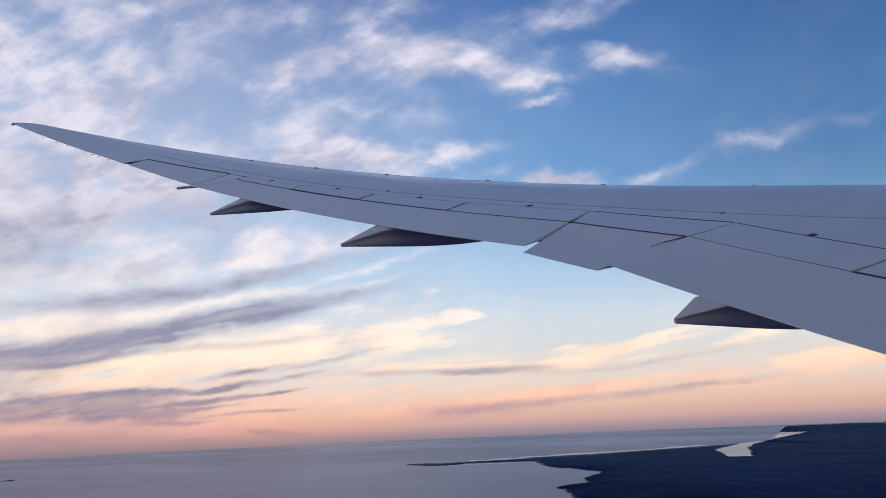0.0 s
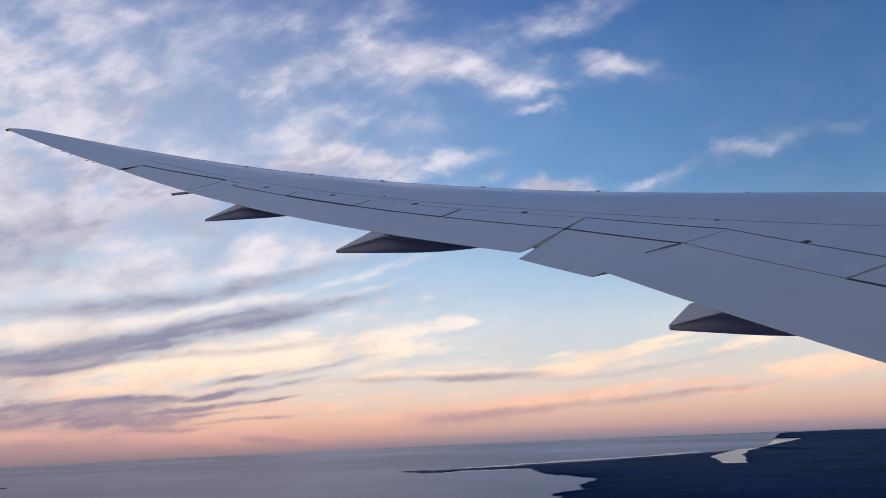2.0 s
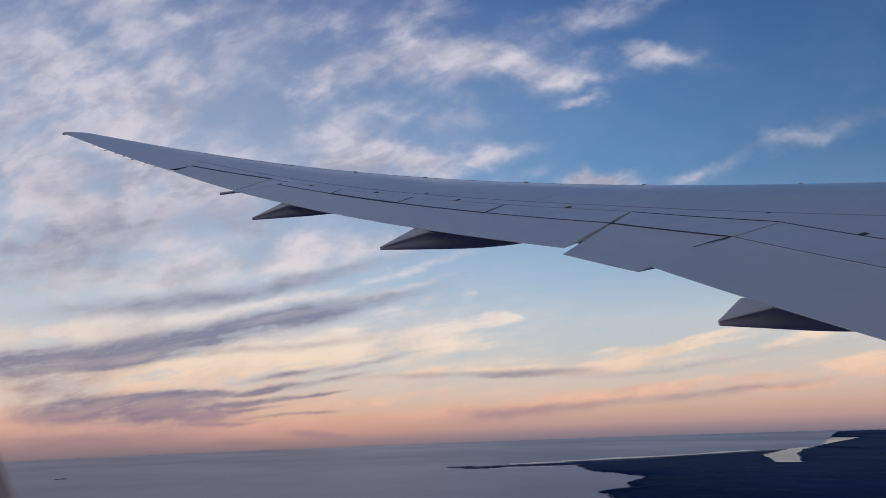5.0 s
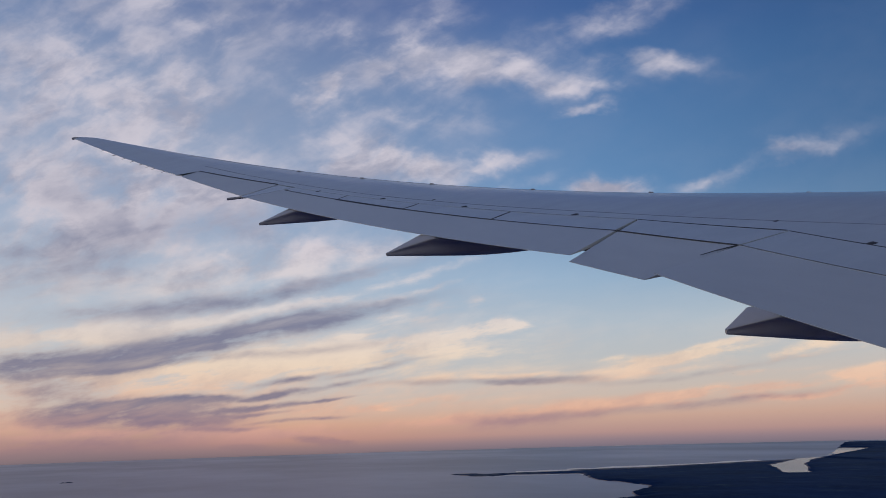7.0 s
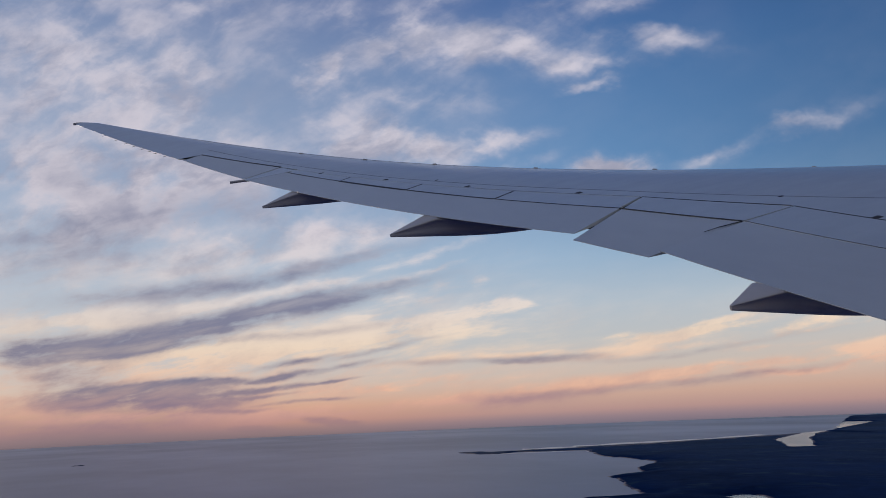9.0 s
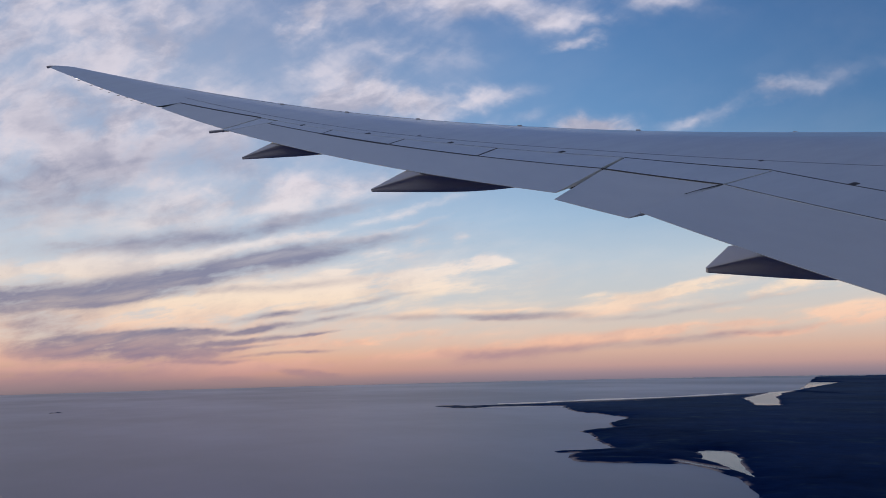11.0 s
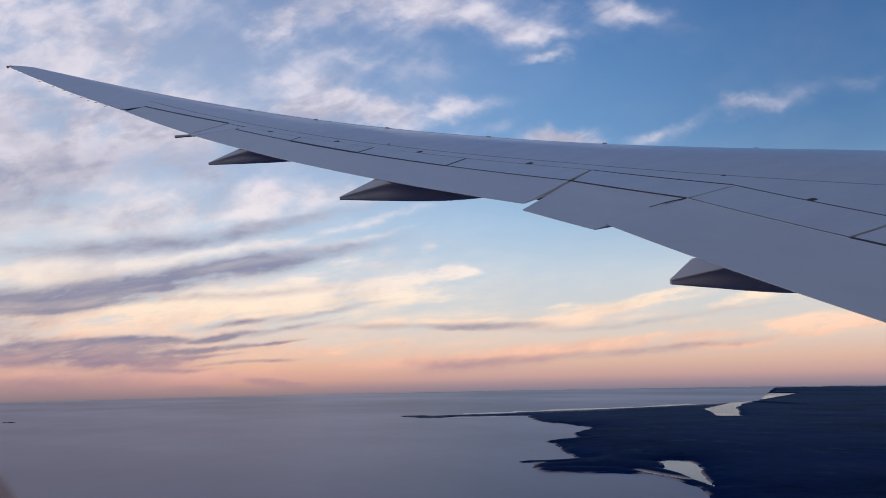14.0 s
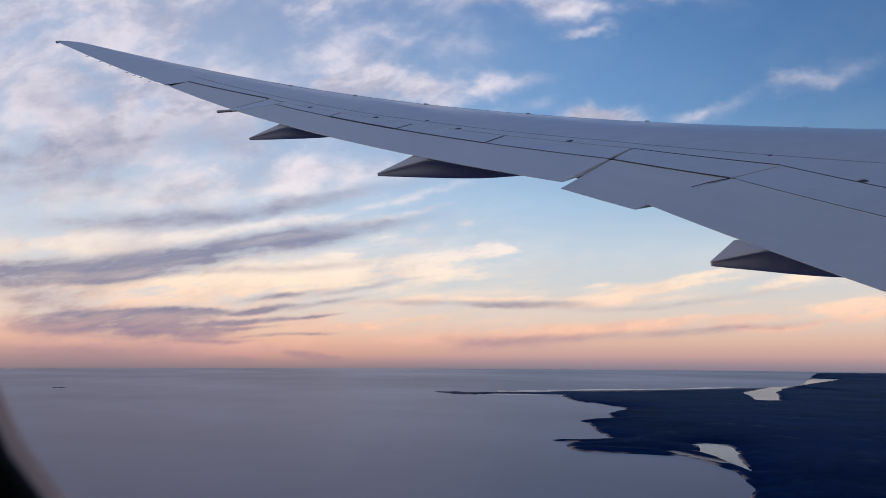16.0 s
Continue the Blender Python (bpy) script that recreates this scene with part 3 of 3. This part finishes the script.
bm = bmesh.new()
skin_run(bm, [2.75 + (20.3 - 2.75) * i / 48 for i in range(49)], box_rear)
skin_run(bm, [20.3 + (23.96 - 20.3) * i / 10 for i in range(11)], lambda x: box_rear(x + 1e-6))
wing_box = part("wing_box", bm, PAINT, wing, "pale grey painted skin of the wing")
bm = bmesh.new()
end = skin_run(bm, [23.96 + 7.1 * (1 - (1 - i / 28) ** 1.3) for i in range(29)], trail)[-1]
bm.faces.new([bm.verts.new(p) for p in end])
wingtip = part("raked_wingtip", bm, PAINT, wing, "thin swept-back wingtip curving upwards")

# bright leading-edge strip, in slat lengths
for xa, xb in ((5.0, 12.38), (12.42, 14.49), (14.53, 16.49), (16.53, 18.63), (18.67, 20.43), (20.47, 22.35), (22.39, 26.2)):
    bm = bmesh.new()
    rows = []
    for i in range(13):
        x = xa + (xb - xa) * i / 12
        chord = lead(x) - trail(x)
        rows.append([at(x, lead(x) - 0.022 * chord * (1 - k / 4), 0.004) for k in range(5)] + [at(x, lead(x) + 0.004, -0.03), at(x, lead(x) - 0.01 * chord, -0.012 * chord)])
    sheet(bm, rows)
    part("leading_edge_slat", bm, EDGE_METAL, wing, "bright bare-metal edge strip")

# plates painted near-black as the shade in the gaps under the movable panels
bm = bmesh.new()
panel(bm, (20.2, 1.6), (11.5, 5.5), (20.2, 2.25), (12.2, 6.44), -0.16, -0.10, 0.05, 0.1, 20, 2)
part("gap_shade_panel", bm, GAP_SHADE, wing, "near-black plate imitating the shade behind the spoilers")
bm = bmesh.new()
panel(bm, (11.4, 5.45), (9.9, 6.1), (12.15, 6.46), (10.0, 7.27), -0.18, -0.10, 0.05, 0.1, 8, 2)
part("gap_shade_panel", bm, GAP_SHADE, wing)
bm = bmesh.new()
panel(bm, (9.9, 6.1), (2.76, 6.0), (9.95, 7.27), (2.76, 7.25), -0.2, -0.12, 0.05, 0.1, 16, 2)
part("gap_shade_panel", bm, GAP_SHADE, wing)
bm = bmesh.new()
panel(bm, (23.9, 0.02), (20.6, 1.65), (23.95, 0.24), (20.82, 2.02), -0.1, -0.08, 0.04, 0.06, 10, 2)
part("gap_shade_panel", bm, GAP_SHADE, wing)

GAP = 0.014


def movable(name, corners, mat, label, dz_rear=0.003, dz_front=0.003, tr=0.006, tf=0.2, n=18, gap=GAP):
    bm = bmesh.new()
    panel(bm, *inset(*corners, gap), dz_rear, dz_front, tr, tf, n, 8)
    return part(name, bm, mat, wing, label)


movable("outboard_flap", ((20.14, 1.06), (11.26, 4.67), (20.18, 2.01), (11.88, 5.87)), PAINT_FLAP, "long grey outboard flap, retracted", tf=0.12, n=40)
movable("flaperon", ((11.16, 4.56), (9.76, 4.78), (11.86, 5.86), (9.97, 6.41)), PAINT_FLAP, "grey flaperon drooping slightly at its outer end", dz_rear=-0.04, dz_front=-0.004)
movable("inboard_flap", ((9.74, 4.90), (2.77, 4.62), (9.95, 6.41), (2.77, 6.36)), PAINT_FLAP, "broad grey inboard flap, retracted", dz_rear=0.022, n=24)
movable("aileron", ((23.72, -0.34), (20.36, 0.98), (23.96, 0.20), (20.82, 1.98)), PAINT_FLAP, "grey aileron with dark gaps round it", gap=0.02)
bm = bmesh.new()
panel(bm, *inset((20.34, 0.98), (20.16, 1.05), (20.80, 1.99), (20.2, 2.26), 0.01), 0.0, 0.0, 0.03, 0.12, 4, 6)
part("fixed_trailing_panel", bm, PAINT, wing)


def on_hinge(x):
    if x < 9.96:
        return 6.42 - (9.96 - x) * 0.008
    if x < 11.86:
        return 6.42 - (x - 9.96) * 0.2895
    return 5.87 - 0.464 * (x - 11.86)


def spoiler(x_rear_a, x_rear_b, x_front_a, x_front_b, n=12):
    movable("spoiler", ((x_rear_a, on_hinge(x_rear_a)), (x_rear_b, on_hinge(x_rear_b)), (x_front_a, box_rear(x_front_a)), (x_front_b, box_rear(x_front_b))),
            PAINT, "", tr=0.02, tf=0.05, n=n, gap=0.012)


spoiler(20.1, 18.25, 20.25, 18.42)
spoiler(18.25, 16.29, 18.42, 16.45)
spoiler(16.29, 14.17, 16.45, 14.39)
spoiler(14.17, 11.90, 14.39, 12.19)
spoiler(11.84, 9.955, 12.17, 9.985)
spoiler(9.94, 7.62, 9.98, 7.64, 14)
spoiler(7.60, 5.2, 7.62, 5.2, 14)
spoiler(5.18, 2.78, 5.18, 2.78, 14)


def joint(points, width=0.02, lift=0.0015, mat=PANEL_LINE, name="panel_joint", n=24):
    """A sealed skin joint: a thin strip along a line of the planform."""
    (xa, ya), (xb, yb) = points
    bm = bmesh.new()
    rows = []
    dx, dy = xb - xa, yb - ya
    s = math.hypot(dx, dy)
    nx, ny = -dy / s * width / 2, dx / s * width / 2
    for i in range(n + 1):
        k = i / n
        x, y = xa + dx * k, ya + dy * k
        rows.append((at(x - nx, y - ny, 0.0), at(x - nx, y - ny, lift), at(x + nx, y + ny, lift), at(x + nx, y + ny, 0.0)))
    sheet(bm, rows)
    part(name, bm, mat, wing_box)


joint(((24.46, 0.40), (17.72, 3.85)))
joint(((17.72, 3.85), (12.98, 6.43)))
joint(((12.98, 6.43), (10.44, 7.65)))
joint(((10.44, 7.65), (4.0, 10.6)))
joint(((26.5, lead(26.5) - 0.05), (25.0, lead(25.0) - 0.05)), 0.03)


def seal(a, b, width=0.03, n=24):
    joint((a, b), width, 0.006, SEAL, "gap_seal", n)


seal((11.86, on_hinge(11.86)), (9.98, on_hinge(9.98)), 0.024, 12)
joint(((9.94, on_hinge(9.94)), (7.62, on_hinge(7.62))), 0.03, 0.0034, PAINT_FLAP, "cover_strip")
seal((9.94, on_hinge(9.94)), (7.62, on_hinge(7.62)), 0.014, 12)
seal((7.60, on_hinge(7.60)), (2.8, on_hinge(2.8)), 0.05)
for a, b, w in (((9.965, 6.41), (9.985, 6.05), 0.02), ((9.985, 6.05), (9.968, 5.8), 0.009)):
    seal(a, b, w, 8)
seal((20.1, on_hinge(20.1)), (18.25, on_hinge(18.25)), 0.035)
seal((18.25, on_hinge(18.25)), (16.29, on_hinge(16.29)), 0.075)
seal((16.29, on_hinge(16.29)), (14.17, on_hinge(14.17)), 0.05)
seal((14.17, on_hinge(14.17)), (11.88, on_hinge(11.88)), 0.035)
seal((23.96, 0.21), (20.84, 1.99), 0.055)
seal((12.17, box_rear(12.17)), (10.02, box_rear(10.02)), 0.015)
seal((9.98, 7.29), (7.64, 7.29), 0.018)
seal((7.62, 7.29), (2.8, 7.29), 0.03)
joint(((20.2, box_rear(20.2)), (12.22, box_rear(12.22))), 0.05, 0.0045, PAINT, "cover_strip")
joint(((15.6, box_rear(15.6)), (12.22, box_rear(12.22))), 0.012, 0.006, PANEL_LINE)
for r, f, w in ((18.25, 18.42, 0.012), (16.29, 16.45, 0.035), (14.17, 14.39, 0.04)):
    seal((r, on_hinge(r)), (f, box_rear(f) - 0.02), w, 8)

# flap-track fairings


def fairing(x, tail_y, tail_z, nose_y, width, top_width, drop_front, rise):
    """A canoe: flat top with sharp edges, bulging sides and a round keel, blunt at the tail."""
    n = 30
    cant = 0.0757616 + 2 * 0.00593118 * (x - 2.6)       # square to the wing's dihedral
    hulls = []
    for i in range(n + 1):
        k = (i / n) ** 1.3
        y = tail_y + (nose_y - tail_y) * k
        grow = math.sin(min(1.0, k * 1.7) * math.pi / 2)
        taper = 1 - 0.8 * max(0.0, (k - 0.6) / 0.4) ** 2
        w = (0.026 + (width - 0.026) * grow) * taper
        aft = min(1.0, (y - tail_y) / (trail(x) - tail_y))
        wt_ = (0.02 + (top_width - 0.02) * aft) * taper
        zt = tail_z + 0.05 + (skin_z(x) + rise - tail_z - 0.05) * aft - 0.30 * min(1.0, max(0.0, y - trail(x)) / 1.0)
        zb = tail_z - drop_front * math.sin(min(1.0, k * 1.25) * math.pi / 2) * (1 - 0.9 * max(0.0, (k - 0.7) / 0.3) ** 2)
        h = zt - zb

        def q(px, pz):
            return Vector((y, x + px - 2.6, pz + cant * px)) * K

        side = ((wt_ * 0.16, 1.0), (wt_ * 0.36, 0.99), (wt_ * 0.47, 0.965), (wt_ * 0.52, 0.92), (wt_ / 2 + (w - wt_) * 0.3, 0.79), (w / 2 * 0.96, 0.62), (w / 2, 0.46), (w / 2 * 0.95, 0.3),
                (w / 2 * 0.78, 0.14), (w / 2 * 0.45, 0.035), (0.0, 0.0))
        hulls.append([q(-px, zb + h * pz) for px, pz in side] + [q(px, zb + h * pz) for px, pz in reversed(side[:-1])])
    bm = bmesh.new()
    loft(bm, hulls, caps=False)
    bm.faces.new([bm.verts.new(p) for p in hulls[0]])
    bm.faces.new([bm.verts.new(p) for p in reversed(hulls[-1])])
    return part("flap_track_fairing", bm, FAIRING, wing, "canoe-shaped grey fairing under the trailing edge")


fairing(7.96, 4.36, -1.86, 9.0, 0.54, 0.42, 0.76, 0.03)
fairing(14.12, 2.77, -0.885, 7.2, 0.56, 0.48, 0.50, 0.004)
fairing(18.27, 1.12, 0.075, 4.6, 0.44, 0.38, 0.25, -0.006)

# fuel jettison pipe beside the aileron
bm = bmesh.new()
ring = []
for y, r in ((0.66, 0.028), (0.67, 0.033), (1.02, 0.033), (1.3, 0.045)):
    z = 0.87 - (y - 0.66) * 0.07
    ring.append([Vector((y, 20.4 - 2.6 + r * math.cos(a), z + r * math.sin(a))) * K for a in [2 * math.pi * i / 14 for i in range(14)]])
loft(bm, ring)
part("fuel_jettison_pipe", bm, FAIRING, wing, "short dark pipe pointing aft")

# small light housing closing the tip
bm = bmesh.new()
xt = 31.02
secs = []
for y, h, w in ((trail(xt) - 0.03, 0.03, 0.03), (trail(xt) - 0.015, 0.042, 0.04), (trail(xt) + 0.10, 0.042, 0.04), (trail(xt) + 0.22, 0.02, 0.03)):
    secs.append([Vector((y, xt - 2.6 + w * math.copysign(abs(math.cos(a)) ** 0.5, math.cos(a)), skin_z(xt) - 0.02 + h * math.copysign(abs(math.sin(a)) ** 0.5, math.sin(a)))) * K for a in [2 * math.pi * (i + 0.5) / 16 for i in range(16)]])
loft(bm, secs)
part("tip_light", bm, FAIRING, wingtip, "small dark light housing at the tip")

# static wicks on the tip's trailing edge
for x in (24.73, 25.3, 25.67, 26.12, 26.66, 27.21, 27.87, 28.73):
    bm = bmesh.new()
    y = trail(x) + 0.05
    z = skin_z(x) - 0.02
    secs = []
    for k, r in ((0.0, 0.010), (0.05, 0.008), (0.12, 0.004)):
        secs.append([Vector((y - k, x - 2.6 + r * math.cos(a), z - 0.1 * k + r * math.sin(a))) * K for a in [2 * math.pi * i / 8 for i in range(8)]])
    loft(bm, secs)
    part("static_wick", bm, SEAL, wingtip)

# small housings along the leading edge, and hinge covers on the skin
for x in (22.37, 20.45, 18.65, 16.51, 14.51, 12.4):
    bm = bmesh.new()
    y = lead(x) - 0.16
    secs = []
    for k, s in ((-0.12, 0.3), (-0.09, 0.9), (0.05, 1.0), (0.10, 0.5)):
        secs.append([at(x + 0.013 * s * math.cos(a), y + k * 0.5, 0.010 + 0.018 * s * math.sin(a)) for a in [2 * math.pi * i / 10 for i in range(10)]])
    loft(bm, secs)
    part("slat_joint_fitting", bm, FAIRING, wing_box)
for x, y in ((8.84, 7.36), (13.29, 6.0), (15.48, 4.84), (17.5, 3.76), (19.36, 2.72), (10.5, 7.6), (16.52, 4.59)):
    s = 0.4 if (x, y) in ((10.5, 7.6), (16.52, 4.59)) else 0.6
    bm = bmesh.new()
    secs = []
    for k, h in ((-0.13, 0.0), (-0.09, 0.8), (0.06, 1.0), (0.13, 0.0)):
        secs.append([at(x - 0.1 * s + 0.2 * s * i / 6, y + k * s, -0.004 + 0.03 * s * h * math.sin(math.pi * i / 6)) for i in range(7)])
    loft(bm, secs, closed=False, caps=False)
    part("hinge_cover", bm, SEAL, wing_box)

# ---------------------------------------------------------------- the cabin round the passenger


def rounded(w, h, r, n=8):
    out = []
    for cx, cz, a0 in ((w / 2 - r, h / 2 - r, 0), (-w / 2 + r, h / 2 - r, 90), (-w / 2 + r, -h / 2 + r, 180), (w / 2 - r, -h / 2 + r, 270)):
        for i in range(n + 1):
            a = radians(a0 + 90 * i / n)
            out.append((cx + r * math.cos(a), cz + r * math.sin(a)))
    return out


WIN_X, WIN_Z, WIN_Y = 0.1155, 0.075, 0.085
cabin = new("window_1")
cabin.matrix_world = SHIP
tagged(cabin, "oval airliner cabin window with plastic surround", "cabin window", kind="structure")


def surround(sizes, mat, name, label=""):
    bm = bmesh.new()
    secs = [[Vector((WIN_X + px, y, WIN_Z + pz)) for px, pz in rounded(w, h, r)] for w, h, r, y in sizes]
    loft(bm, secs, caps=False)
    return part(name, bm, mat, cabin, label)


surround(((0.44, 0.62, 0.17, WIN_Y - 0.012), (0.37, 0.55, 0.17, WIN_Y - 0.010), (0.345, 0.515, 0.163, WIN_Y + 0.01), (0.340, 0.51, 0.16, WIN_Y + 0.034)), LINING, "window_reveal", "beige plastic window reveal")
surround(((0.340, 0.51, 0.16, WIN_Y + 0.034), (0.304, 0.474, 0.147, WIN_Y + 0.0385), (0.3015, 0.4715, 0.146, WIN_Y + 0.0415)), GASKET, "window_gasket", "black rubber window gasket")
surround(((0.3015, 0.4715, 0.146, WIN_Y + 0.0415), (0.300, 0.470, 0.145, WIN_Y + 0.047), (0.34, 0.51, 0.16, WIN_Y + 0.056)), FRAME, "outer_frame", "beige frame round the outer pane")
GLASS = bpy.data.materials.new("clear_acrylic_pane")
GLASS.use_nodes = True
clear_pane = GLASS.node_tree.nodes["Principled BSDF"]
clear_pane.inputs["Base Color"].default_value = (1, 1, 1, 1)
clear_pane.inputs["Transmission Weight"].default_value, clear_pane.inputs["Roughness"].default_value, clear_pane.inputs["IOR"].default_value = 1.0, 0.0, 1.02
bm = bmesh.new()
loft(bm, [[Vector((WIN_X + px, y, WIN_Z + pz)) for px, pz in rounded(0.3012, 0.4712, 0.1455)] for y in (WIN_Y + 0.0405, WIN_Y + 0.0430)], caps=True, smooth=False)
pane = part("window_pane", bm, GLASS, cabin, "clear acrylic outer pane")
pane.visible_shadow = False


def slab(name, lo, hi, mat, label, category):
    """A plain wall, floor or ceiling of the cabin, in aircraft axes."""
    bm = bmesh.new()
    bmesh.ops.create_cube(bm, size=1.0)
    for v in bm.verts:
        v.co = [l + (h - l) * (c + 0.5) for c, l, h in zip(v.co, lo, hi)]
    ob = new(name, mesh_of(name, bm, mat))
    ob.matrix_world = SHIP
    return tagged(ob, label, category, kind="structure")


SIDE, OUTER = WIN_Y - 0.01, WIN_Y + 0.058
wx0, wx1, wz0, wz1 = WIN_X - 0.20, WIN_X + 0.20, WIN_Z - 0.29, WIN_Z + 0.29
LINE = "pale plastic cabin side wall beside the window"
slab("wall_north", (-1.6, SIDE, -1.2), (wx0, OUTER, 1.0), LINING, LINE, "cabin wall")
slab("wall_north", (wx1, SIDE, -1.2), (14.0, OUTER, 1.0), LINING, LINE, "cabin wall")
slab("wall_north", (wx0, SIDE, -1.2), (wx1, OUTER, wz0), LINING, LINE, "cabin wall")
slab("wall_north", (wx0, SIDE, wz1), (wx1, OUTER, 1.0), LINING, LINE, "cabin wall")
slab("wall_north", (-1.6, SIDE, -3.2), (14.0, OUTER, -1.2), PAINT, "outer skin of the fuselage under the cabin floor", "fuselage wall")
slab("floor", (-1.6, -3.0, -1.25), (2.4, SIDE, -1.2), FLOOR, "dark blue cabin carpet", "floor")
slab("ceiling", (-1.6, -3.0, 1.0), (2.4, SIDE, 1.05), LINING, "pale plastic cabin ceiling", "ceiling")
slab("wall_south", (-1.6, -3.05, -1.2), (2.4, -3.0, 1.0), LINING, "pale plastic wall across the cabin", "cabin wall")
slab("wall_west", (-1.65, -3.0, -1.2), (-1.6, SIDE, 1.0), LINING, "pale plastic cabin partition", "cabin wall")
slab("wall_east", (2.4, -3.0, -1.2), (2.45, SIDE, 1.0), LINING, "pale plastic cabin partition", "cabin wall")
